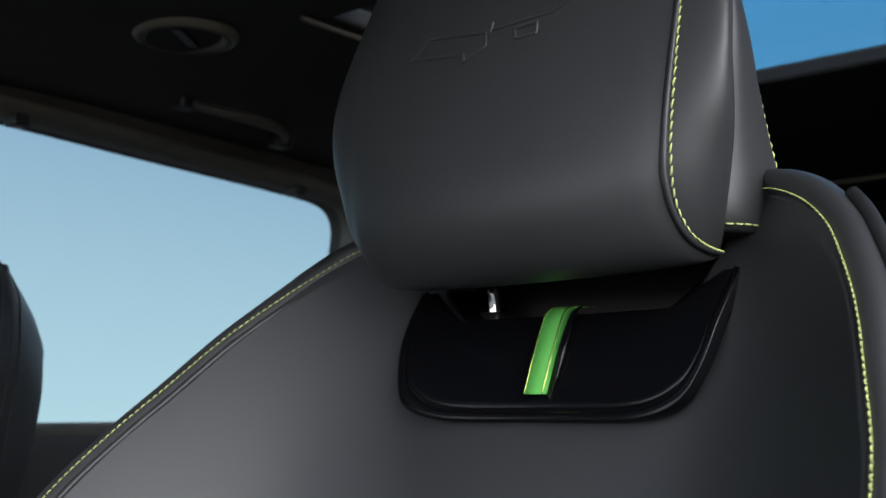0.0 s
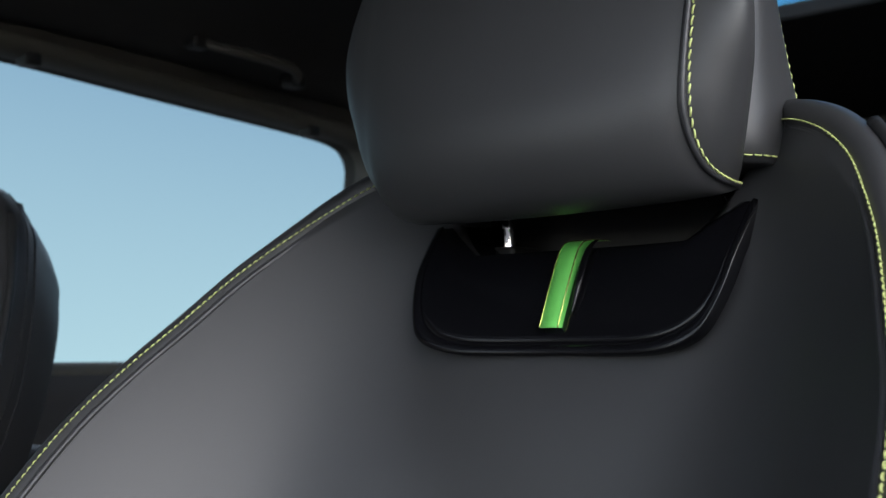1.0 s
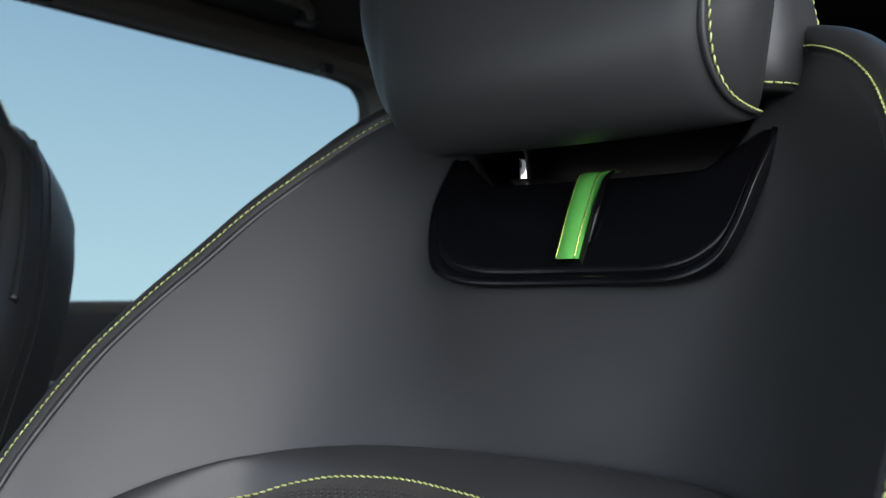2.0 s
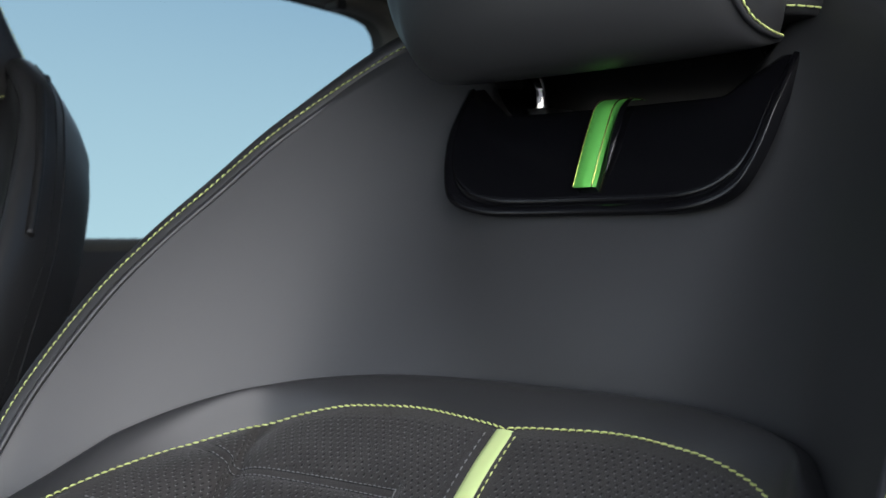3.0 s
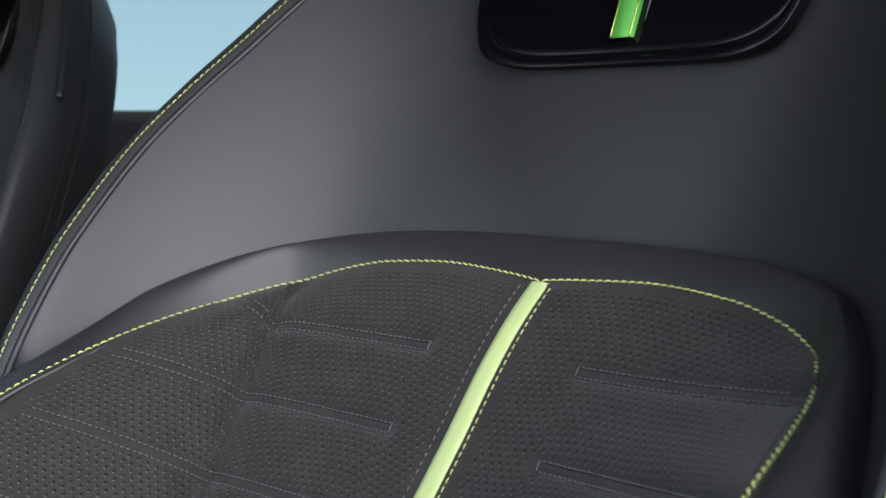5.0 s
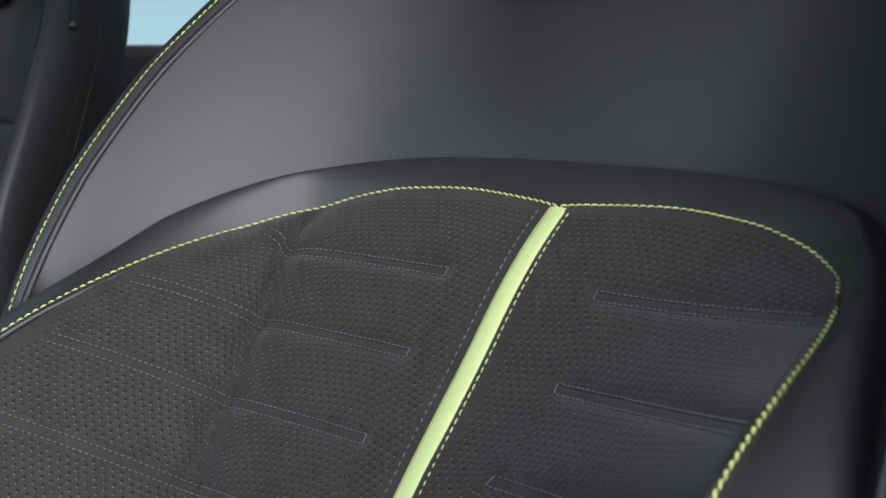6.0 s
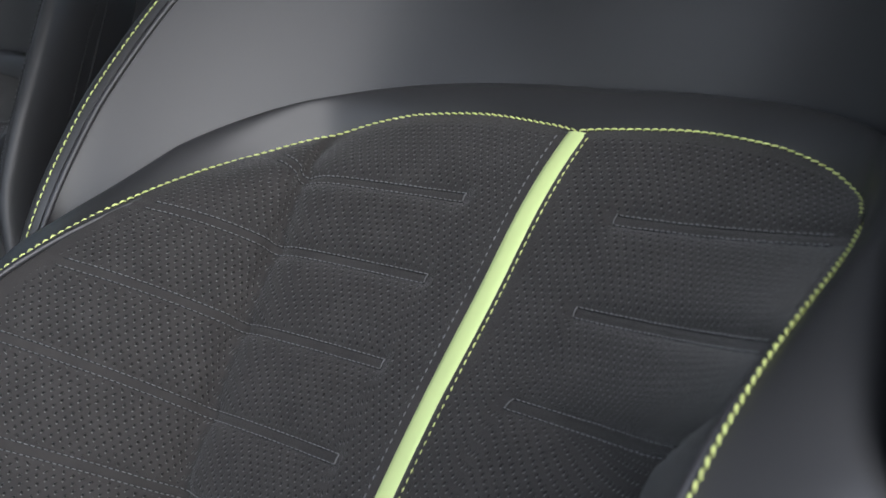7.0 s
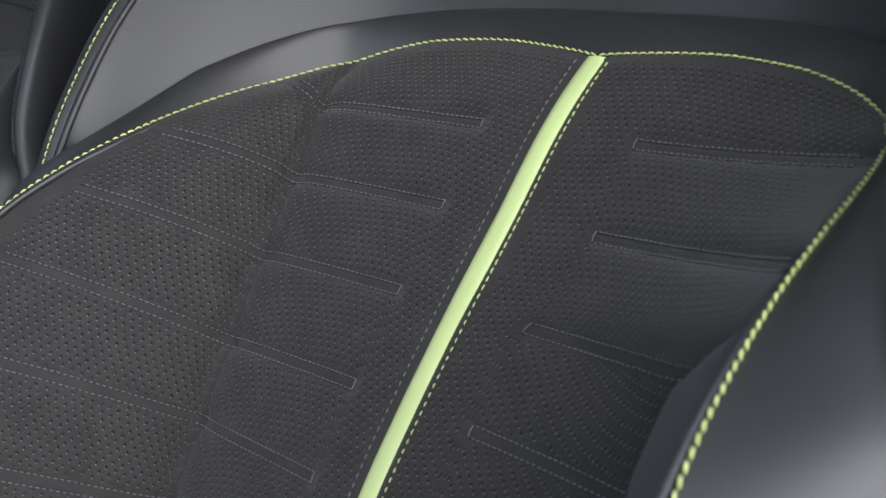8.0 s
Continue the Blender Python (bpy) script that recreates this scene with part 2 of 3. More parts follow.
def insert_point(u, r, near=0.0):
    """u: 0 at the stripe, 1 at the wing's fold, 2 at the side seam; r: the row of quilting, 0 the topmost."""
    mid = track([-1, 0, 1, 2, 3, 4, 5, 6], [(0, 0.040, 0.986), (0, 0.004, 0.950), (0, -0.028, 0.911), (0, -0.061, 0.872), (0, -0.094, 0.830), (0, -0.123, 0.789), (0, -0.147, 0.745), (0, -0.162, 0.70)], r)
    fold = track([-0.6, 0, 1, 2, 3, 4, 5, 6], [(-0.173, 0.006, 0.971), (-0.160, -0.019, 0.954), (-0.151, -0.048, 0.916), (-0.146, -0.077, 0.876), (-0.142, -0.104, 0.832), (-0.140, -0.127, 0.792),
                                              (-0.140, -0.15, 0.748), (-0.14, -0.17, 0.70)], r)
    side = track([0, 1, 2, 3, 4, 5, 6], [(-0.190, -0.022, 0.964), (-0.207, -0.107, 0.943), (-0.217, -0.163, 0.920), (-0.226, -0.208, 0.890), (-0.235, -0.250, 0.848), (-0.243, -0.29, 0.797), (-0.25, -0.335, 0.72)], r)
    fold = fold + (side - fold) * near * flat_wing(r)
    if u <= 1:
        w = u * u * (0.55 + 0.45 * u)
        return np.array([mid[0] + (fold[0] - mid[0]) * u, mid[1] + (fold[1] - mid[1]) * w, mid[2] + (fold[2] - mid[2]) * w])
    v = u - 1
    p = fold + (side - fold) * v
    return p + np.array([0.006, -0.003, 0.004]) * math.sin(math.pi * v) * (1 - near * flat_wing(r))


R_END = 6.0
SEAM_N = curve(INSERT_SEAM, 600)
SEAM_TOP = SEAM_N[: int(np.argmin(np.linalg.norm(SEAM_N - np.array((-0.190, -0.022, 0.964)), axis=1))) + 1]
FOLD_K = int(np.argmin(np.linalg.norm(SEAM_TOP - np.array((-0.173, 0.012, 0.9715)), axis=1)))


def seam_start(u):
    """Where the column u begins on the insert's seam, and its row."""
    k = FOLD_K * u if u <= 1 else FOLD_K + (len(SEAM_TOP) - 1 - FOLD_K) * (u - 1)
    p = SEAM_TOP[int(round(k))]
    r = -1 + 0.4 * u ** 4 if u <= 1 else -0.6 + 0.6 * (u - 1)
    return p, r


ROWS_AT = [0.0, 1.0, 2.0, 3.0, 4.0, 5.0]
BAND = 0.055                            # half height of a quilted band, in rows


def puff(u, r, near=0.0):
    """How far the padding stands up between the seams, in metres."""
    seam = min(abs(r - (k + o)) for k in ROWS_AT for o in (-BAND, BAND))
    reach = 1.0 if u > 0.30 else max(0.0, (u - 0.24) / 0.06)
    wing = 1.0 if u < 1 else 0.45
    dip = -0.0012 * math.exp(-(seam / 0.026) ** 2) * reach * wing
    row = min(abs(r - k) for k in ROWS_AT)
    dip -= 0.0034 * math.exp(-(row / 0.15) ** 2) * reach * (1.0 if u < 1 else 0.25)
    folded = 1 - near * flat_wing(r)
    fold = -0.0066 * folded * (math.exp(-((1 - u) / 0.055) ** 1.2) if u < 1 else math.exp(-(u - 1) / 0.035))
    edge = -0.0022 * math.exp(-(u / 0.045) ** 4)
    return 0.0015 + dip + fold + edge


def insert_at(u, r, near=0.0):
    """A point on the insert, pulled to the seam near its top."""
    p0, r0 = seam_start(u)
    e = insert_point(u, r0, near)
    k = max(0.0, 1 - (r - r0) / 0.7)
    return insert_point(u, r, near) + (p0 - e) * k * k


def insert_half(near):
    us = np.r_[np.linspace(0, 1, 76), np.linspace(1, 2, 33)[1:]]
    vs = np.linspace(0, 1, 220)
    base = []
    for v in vs:
        row = []
        for u in us:
            r0 = seam_start(u)[1]
            row.append(insert_at(u, r0 + (R_END - r0) * v, near))
        base.append(row)
    base = np.array(base)
    n = toward_front(sheet_normals(base))
    for i, v in enumerate(vs):
        for j, u in enumerate(us):
            r0 = seam_start(u)[1]
            r = r0 + (R_END - r0) * v
            top = min(1, (r - r0) / 0.15)
            base[i, j] += n[i, j] * puff(u, r, near) * top
    along = np.concatenate([np.zeros((len(vs), 1)), np.cumsum(np.linalg.norm(np.diff(base, axis=1), axis=2), axis=1)], 1)
    down = np.concatenate([np.zeros((1, len(us))), np.cumsum(np.linalg.norm(np.diff(base, axis=0), axis=2), axis=0)], 0)
    uv = np.stack([along, down], 2)
    mask = np.ones(base.shape[:2])
    for i, v in enumerate(vs):
        for j, u in enumerate(us):
            r0 = seam_start(u)[1]
            r = r0 + (R_END - r0) * v
            band = min(abs(r - k) for k in ROWS_AT)
            clear = min((u - 0.085) / 0.02, (r - r0 - 0.12) / 0.04, ((2 - u - 0.10) if not near else 0.955 - u) / 0.04, max((band - 0.085) / 0.02, (0.27 - u) / 0.02))
            mask[i, j] = np.clip(clear, 0, 1)
    return base, uv, mask, us, n


def bolster_rows():
    """The leather pad round the insert: from the seam over its crest to the fold or the seat's side."""
    inner = curve(INSERT_SEAM, 150)
    foot = np.array(CREASE + BOLSTER_FOOT[1:])
    # pair the two curves by landmarks: middle, top, corner, wing, the end of the fold
    near = lambda c, q: int(np.argmin(np.linalg.norm(c - np.array(q), axis=1)))
    marks_in = [(0, 0.042, 0.985), (-0.113, 0.040, 0.987), (-0.169, 0.018, 0.973), (-0.205, -0.092, 0.948), (-0.222, -0.189, 0.905), (-0.250, -0.335, 0.720)]
    marks = [(0, 0.074, 1.003), (-0.112, 0.064, 1.001), (-0.173, 0.032, 0.995), (-0.219, -0.049, 0.970), (-0.263, -0.138, 0.925), (-0.282, -0.20, 0.70)]
    fine = curve(foot, 900)
    k_in, k_out = [near(inner, q) for q in marks_in], [near(fine, q) for q in marks]
    outer = np.array([fine[int(round(np.interp(i, k_in, k_out)))] for i in range(150)])
    for _ in range(6):
        outer[1:-1] = (outer[:-2] + 2 * outer[1:-1] + outer[2:]) / 4
    rows = []
    end = k_in[4]
    for i in range(150):
        a, b = inner[i], outer[i]
        down = np.clip((i - k_in[2] + 2) / 4, 0, 1)
        low = np.clip((i - k_in[3]) / 30, 0, 1)
        b = b + np.array([-0.010, 0.006, -0.026]) * low
        c1 = a + (b - a) * 0.32 + np.array([0, -0.004, 0.006]) * (1 - down) + np.array([-0.003, -0.005, 0.005]) * down + np.array([-0.003, 0.004, -0.002]) * low
        c2 = a + (b - a) * 0.82 + np.array([0, -0.004, 0.012]) * (1 - down) + np.array([-0.002, -0.010, 0.011]) * down + np.array([-0.012, 0.002, 0.008]) * low
        row = []
        for t in np.linspace(0, 1, 28):
            row.append((1 - t) ** 3 * a + 3 * (1 - t) ** 2 * t * c1 + 3 * (1 - t) * t * t * c2 + t ** 3 * b)
        back = np.array([0, 0.03, -0.006]) * (1 - low) + np.array([0.004, 0.10, 0.02]) * low
        for q in (0.15, 0.4, 0.7, 1.0):
            row.append(b + back * q + np.array([0, 0, -0.004]) * q * q * (1 - low))
        rows.append(row)
    return np.array(rows)


def upper_rows():
    """The smooth leather panel between the pad's fold and the outer seam."""
    low = curve(CREASE, 120)
    top = curve([(0, 0.136, 1.148), (-0.05, 0.134, 1.148), (-0.094, 0.139, 1.170)] + OUTER_SEAM, 600)
    marks = [(0, 0.136, 1.148), (-0.112, 0.172, 1.232), (-0.162, 0.130, 1.216), (-0.217, 0.057, 1.153), (-0.256, -0.045, 1.055), (-0.263, -0.132, 0.935)]
    k_low = [0, 40, 56, 76, 97, 119]
    k_top = [int(np.argmin(np.linalg.norm(top - np.array(m), axis=1))) for m in marks]
    up = np.array([top[int(round(np.interp(i, k_low, k_top)))] for i in range(120)])
    for _ in range(8):
        up[1:-1] = (up[:-2] + 2 * up[1:-1] + up[2:]) / 4
    rows = []
    for i in range(120):
        f = i / 119
        a, b = low[i] + np.array([0, 0.012, -0.008]), up[i]
        span = np.linalg.norm(b - a)
        mid = np.clip(1 - f / 0.42, 0, 1)
        c1 = a + np.array([0, 0.0, 0.40]) * span * 0.62 * mid + (1 - mid) * ((b - a) * 0.34 + np.array([0.010, 0.020, 0]) * span * 4 * f * (1 - f))
        c2 = b + np.array([0, -0.26, -0.42]) * span * 0.62 * mid + (1 - mid) * ((a - b) * 0.30 + np.array([0.012, 0.012, 0]) * span * 4 * f * (1 - f))
        rows.append([(1 - s) ** 3 * a + 3 * (1 - s) ** 2 * s * c1 + 3 * (1 - s) * s * s * c2 + s ** 3 * b for s in np.linspace(0, 1, 60)])
    r = np.array(rows)
    r = np.concatenate([(r * MIRROR)[:0:-1], r], 0)          # smooth across the middle as well
    for _ in range(160):
        r[1:-1, 1:-1] = (r[:-2, 1:-1] + 2 * r[1:-1, 1:-1] + r[2:, 1:-1]) / 4
    return r[119:]


def side_rows():
    """The outer cover from the outer seam round to the back."""
    seam = curve(OUTER_SEAM + [(-0.272, -0.15, 0.88), (-0.28, -0.18, 0.80), (-0.284, -0.22, 0.70)], 140)
    rows = []
    t = np.gradient(seam, axis=0)
    t /= np.linalg.norm(t, axis=1, keepdims=True)
    for p, d in zip(seam, t):
        top = np.clip((p[2] - 1.10) / 0.09, 0, 1)
        back = np.array([0.10, 0.88, -0.46]) * (1 - top) + np.array([0.02, 0.98, -0.06]) * top
        back /= np.linalg.norm(back)
        out = np.cross(d, back)
        out /= np.linalg.norm(out)
        if out[0] > 0:
            out = -out
        prof = [(-0.0022, 0.0006), (0.0008, -0.0030), (0.0045, -0.0046), (0.0085, -0.0040), (0.0125, 0.001), (0.0155, 0.018), (0.013, 0.046), (0.008, 0.066), (0.003, 0.088), (-0.002, 0.11), (-0.008, 0.125)]
        rows.append([p + out * a + back * b * (1 - 0.28 * top) + np.array([0, 0, -0.055]) * top * max(0, b / 0.125) ** 2.4 for a, b in prof])
    return np.array(rows)


def whole(half):
    """Rows of a left half, columns outwards, joined to the mirrored right half."""
    return np.concatenate([half[::-1], (half * MIRROR)], 0)


def car_seat():
    seat = new("car_seat")
    seat.location = (0, 0, 0)

    # insert with its wings
    half, uv, mask, us, ins_n = insert_half(0.0)
    sheets = {1: (half, ins_n)}
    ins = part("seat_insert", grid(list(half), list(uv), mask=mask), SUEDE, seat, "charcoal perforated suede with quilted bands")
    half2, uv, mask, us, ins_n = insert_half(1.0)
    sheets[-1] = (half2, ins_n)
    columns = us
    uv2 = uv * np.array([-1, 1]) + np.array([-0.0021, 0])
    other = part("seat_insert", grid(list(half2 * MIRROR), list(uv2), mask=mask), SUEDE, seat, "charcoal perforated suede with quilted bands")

    # stripe
    rows = []
    for r in np.linspace(-0.98, R_END, 140):
        p = insert_at(0.0, r) + np.array([0, 0.0004, -0.0004])
        rows.append([p + np.array([x, -0.0016 * h, 0.0016 * h]) for x, h in ((-0.0068, -2.0), (-0.0066, -0.1), (-0.0058, 0.35), (-0.003, 0.6), (0, 0.7), (0.003, 0.6), (0.0058, 0.35), (0.0066, -0.1), (0.0068, -2.0))])
    part("centre_stripe", grid(rows), STRIPE, seat, "lime green leather stripe")

    # pad round the insert
    bol = bolster_rows()
    for side in (1, -1):
        b = bol * np.array([side, 1, 1])
        part("bolster", grid(list(b)), LEATHER, seat, "smooth black leather side bolster")
    # upper panel
    up = upper_rows()
    part("upper_panel", grid(list(np.concatenate([up[::-1], (up * MIRROR)[1:]], 0))), LEATHER, seat, "smooth black leather shoulder panel")
    sd = side_rows()
    for side in (1, -1):
        part("side_cover", grid(list(sd * np.array([side, 1, 1]))), LEATHER, seat, "black leather side cover")

    # welts and lime stitching along the seams
    bn = toward_front(sheet_normals(bol))[:, 1]
    seam = bol[:, 0] + bn * 0.0006
    inward = bol[:, 0] - bol[:, 3]
    inward /= np.linalg.norm(inward, axis=1, keepdims=True)
    sn = sheet_normals(sd)[:, 1]
    sn = sn * np.where((sn @ np.array([-0.5, -1, 0.3]))[:, None] < 0, -1, 1)
    outer = sd[:, 1] + sn * 0.0005
    t = np.gradient(sd[:, 0], axis=0)
    t /= np.linalg.norm(t, axis=1, keepdims=True)
    inside = np.cross(t, sn)
    inside *= np.where(inside[:, :1] < 0, -1, 1)
    for side in (1, -1):
        m = np.array([side, 1, 1])
        part("insert_welt", tube(bmesh.new(), (bol[:, 0] + inward * 0.0036 - bn * 0.0006) * m, 0.0021, 10), WELT, seat)
        part("outer_welt", tube(bmesh.new(), (sd[:, 0] + inside * 0.0024 - sn * 0.0008) * m, 0.0020, 10), WELT, seat)
        part("insert_stitching", stitches(seam * m, bn * m, 0.0036, 0.0012, 0.00056, 0.0009, 0.2 * side), THREAD, seat, "lime green thread", kind="stuff")
        part("outer_stitching", stitches(outer * m, sn * m, 0.0034, 0.0015, 0.00048, 0.0007), THREAD, seat, "lime green thread", kind="stuff")

    # stitching beside the stripe and along the quilted bands
    stripe = np.array([insert_at(0.0, r) for r in np.linspace(-0.93, R_END, 160)]) + np.array([0, -0.0007, 0.0007])
    for side in (1, -1):
        line = stripe + np.array([side * 0.0104, 0.0, 0])
        part("stripe_stitching", stitches(line, np.tile([0, -0.7, 0.7], (160, 1)), 0.0034, 0.0014, 0.0004, 0.0007), GREY_THREAD if side < 0 else THREAD, seat, "pale thread", kind="stuff")
        sheet, normal = sheets[side]

        def on_sheet(u, r):
            """Place and normal on the padded surface at the column u and the row r."""
            x = float(np.interp(u, columns, np.arange(len(columns))))
            r0 = seam_start(u)[1]
            y = float(np.clip((r - r0) / (R_END - r0), 0.002, 0.999)) * (len(sheet) - 1)
            i, j = min(int(y), len(sheet) - 2), min(int(x), len(columns) - 2)
            fy, fx = y - i, x - j
            mix = lambda g: (g[i, j] * (1 - fx) + g[i, j + 1] * fx) * (1 - fy) + (g[i + 1, j] * (1 - fx) + g[i + 1, j + 1] * fx) * fy
            return mix(sheet), mix(normal)

        m = np.array([1 if side == 1 else -1, 1, 1])
        for k in ROWS_AT:
            for o in (-BAND, BAND):
                both = [on_sheet(u, max(k + o, seam_start(u)[1] + 0.03)) for u in np.linspace(0.29, (1.5 if k == 0 else 1.86) if side == 1 else 0.94, 150)]
                pts, nn = np.array([q[0] for q in both]), np.array([q[1] for q in both])
                # black tube under the stitches draws the groove's shade as a dark line
                part("band_groove_shade", tube(bmesh.new(), (pts + nn * 0.0001) * m, 0.00050, 6), BLACK_THREAD_AND_SHADE, seat)
                part("band_stitching", stitches((pts + nn * 0.0004) * m, nn * m, 0.0022, 0.0013, 0.00036, 0.0006), GREY_THREAD, seat, "grey thread", kind="stuff")
            both = [on_sheet(0.29, k + q) for q in np.linspace(-BAND, BAND, 8)]
            part("band_end", tube(bmesh.new(), np.array([p + 0.0009 * q for p, q in both]) * m, 0.00034, 6), GREY_THREAD, seat)

    # gloss panel under the headrest
    def panel_outline(shrink):
        pts = [(0, 0.0), (0.045, 0.0), (0.070, 0.001), (0.089, 0.005), (0.101, 0.012), (0.1075, 0.023), (0.1125, 0.038), (0.1155, 0.055), (0.1175, 0.072), (0.1185, 0.086)]
        return curve([(max(0, a - shrink * min(1, a / 0.05)), b + shrink * np.clip(1.6 - b / 0.02, 0, 1)) for a, b in pts], 48)

    def panel_y(x, h):
        return 0.1065 + 0.46 * h + 0.9 * max(0, h - 0.05) ** 1.35 - 0.8 * x * x

    def panel_sheet(shrink, push):
        rows = []
        for x, h in panel_outline(shrink):
            row = []
            top = max(0.064 + 0.022 * float(np.clip((x - 0.078) / 0.03, 0, 1)), h)
            for q in np.linspace(0, 1, 12):
                hh = h + (top - h) * q
                row.append((x, panel_y(x, hh) + push, 1.1005 + hh))
            for k in range(1, 8):
                q = k / 7
                row.append((x, panel_y(x, top) + push + 0.008 * math.sin(q * 1.57) + 0.05 * q * q, 1.1005 + top + 0.0036 * (1 - math.cos(q * 1.57))))
            rows.append(row)
        r = np.array(rows)
        return np.concatenate([r[::-1], (r * MIRROR)[1:]], 0)

    badge = part("gloss_panel", grid(list(panel_sheet(0.006, 0.0008))), GLOSS, seat, "gloss black plastic panel below the headrest", thick=0.003)
    band = []
    for shrink, push in ((-0.0010, 0.010), (0.0, 0.0012), (0.0010, 0.0), (0.0045, 0.0), (0.0058, 0.0006), (0.0062, 0.003)):
        c = np.array([(x, panel_y(x, h) + push, 1.1005 + h) for x, h in panel_outline(shrink)])
        band.append(np.concatenate([c[::-1] * MIRROR, c[1:]], 0))
    part("rim", grid(band), GLOSS, badge, "gloss black rim")
    rows = []
    path = curve([(0.1115, 1.1165), (0.1210, 1.139), (0.1300, 1.158), (0.1345, 1.1650), (0.1410, 1.1690), (0.152, 1.1705), (0.165, 1.171)], 40)
    for y, z in path:
        rows.append([(x, y + dy, z) for x, dy in ((-0.0068, 0.006), (-0.0068, 0.0), (-0.006, -0.0012), (0.006, -0.0012), (0.0068, 0.0), (0.0068, 0.006))])
    part("green_tab", grid(rows), BADGE, badge, "bright green plastic tab")
    # made-up gloss fin: its shape catches the highlight of the groove beside the tab
    fin = bmesh.new()
    tube(fin, [(0.0125, y + 0.0015, z) for y, z in path[4:30]], [0.0004 + 0.0022 * math.sin(math.pi * i / 25) for i in range(26)], 10)
    part("tab_highlight_fin", fin, GLOSS, badge)
    edge = bmesh.new()
    for s in (-1, 1):
        tube(edge, [(s * 0.0066, y - 0.0010, z + 0.0002) for y, z in path], 0.00045, 6)
    part("tab_edge", edge, BADGE_EDGE, badge, "bright yellow-green edge")

    # headrest posts
    for s in (-1, 1):
        pm = bmesh.new()
        tube(pm, curve([(s * 0.085, 0.180, 1.150), (s * 0.085, 0.180, 1.176), (s * 0.085, 0.177, 1.190), (s * 0.085, 0.168, 1.200), (s * 0.085, 0.16, 1.215)], 20), 0.0055, 16)
        part("headrest_post", pm, CHROME, seat, "bright chrome post")
        gm = bmesh.new()
        box(gm, (s * 0.085 - 0.016, 0.165, 1.164), (s * 0.085 + 0.016, 0.20, 1.1725), None, 0.003)
        part("post_guide", gm, PLASTIC, seat, "black plastic post guide")
    bm = bmesh.new()
    box(bm, (-0.125, 0.205, 1.10), (0.125, 0.222, 1.225), None, 0.006)
    part("back_filler", bm, PLASTIC, seat)
    high = np.array([k for k in range(len(sd)) if 1.097 < sd[k, 0, 2] < 1.205])
    for side in (1, -1):
        m = np.array([side, 1, 1])
        part("back_edge", tube(bmesh.new(), (sd[high, 5] + np.array([-0.001, 0, 0.0015])) * m, 0.0042, 8), PLASTIC, seat, "black plastic edge of the back shell")
        part("back_seam", tube(bmesh.new(), sd[4:, 7] * m, 0.0012, 6), BLACK_THREAD_AND_SHADE, seat)
        rn = np.cross(np.gradient(sd[4:, 7], axis=0), sd[4:, 8] - sd[4:, 6])
        rn /= np.linalg.norm(rn, axis=1, keepdims=True)
        rn *= np.where(rn[:, :1] > 0, -1, 1)
        part("back_stitching", stitches((sd[4:, 6] + rn * 0.0004) * m, rn * m, 0.0036, 0.0012, 0.0005, 0.0007), BLACK_THREAD_AND_SHADE, seat, "black thread", kind="stuff")
    headrest(seat)
    lower_seat(seat)
    return seat


def pad_rows(h0, h1, width, front, back, square, under, tilt=0.0, sides=128):
    """Level sections of an upholstered block, rounded at the top and drawn in by 'under' at the bottom (side, front, back)."""
    rows = []
    n = 46
    for i in range(n):
        q = i / (n - 1)
        h = h0 + (h1 - h0) * (0.5 - 0.5 * math.cos(math.pi * q))
        lo = math.sqrt(max(0.0, 1 - (1 - min(1, (h - h0) / 0.060)) ** 2))
        hi = math.sqrt(max(0.0, 1 - (1 - min(1, (h1 - h) / 0.05)) ** 2))
        w = width(h) - under[0] * (1 - lo) - 0.03 * (1 - hi)
        f = front(h) + under[1] * (1 - lo) + 0.03 * (1 - hi)
        k = back(h) - under[2] * (1 - lo) - 0.03 * (1 - hi)
        yc, d = (f + k) / 2, (k - f) / 2
        fade = min(1.0, max(0.0, (h0 + 0.07 - h) / 0.07))
        row = []
        for a in np.linspace(0, math.tau, sides + 1)[:-1]:
            cx, cy = math.cos(a), math.sin(a)
            r = (abs(cx) ** square + abs(cy) ** square) ** (-1 / square)
            x, y = w * cx * r, yc + d * cy * r
            if cy < 0:
                y -= 0.014 * (1 - (x / w) ** 2)          # slightly crowned front
            row.append((x, y, h + tilt * fade * (y - 0.10)))
        rows.append(row)
    return np.array(rows)


def closed(rows):
    bm = grid(list(rows), close=True)
    bm.verts.ensure_lookup_table()
    n = len(rows[0])
    bm.faces.new([bm.verts[i] for i in range(n)][::-1])
    bm.faces.new([bm.verts[(len(rows) - 1) * n + i] for i in range(n)])
    return bm


HEAD_WELT = [(0.104, 0.106, 1.405), (0.113, 0.092, 1.372), (0.118, 0.0830, 1.342), (0.119, 0.0794, 1.3204), (0.1161, 0.0702, 1.267), (0.1132, 0.0696, 1.2314), (0.1132, 0.0719, 1.2212), (0.1134, 0.0761, 1.2117),
             (0.1141, 0.0831, 1.2031), (0.1146, 0.0934, 1.1958), (0.1149, 0.109, 1.1923), (0.1132, 0.1244, 1.1922), (0.112, 0.136, 1.1925)]
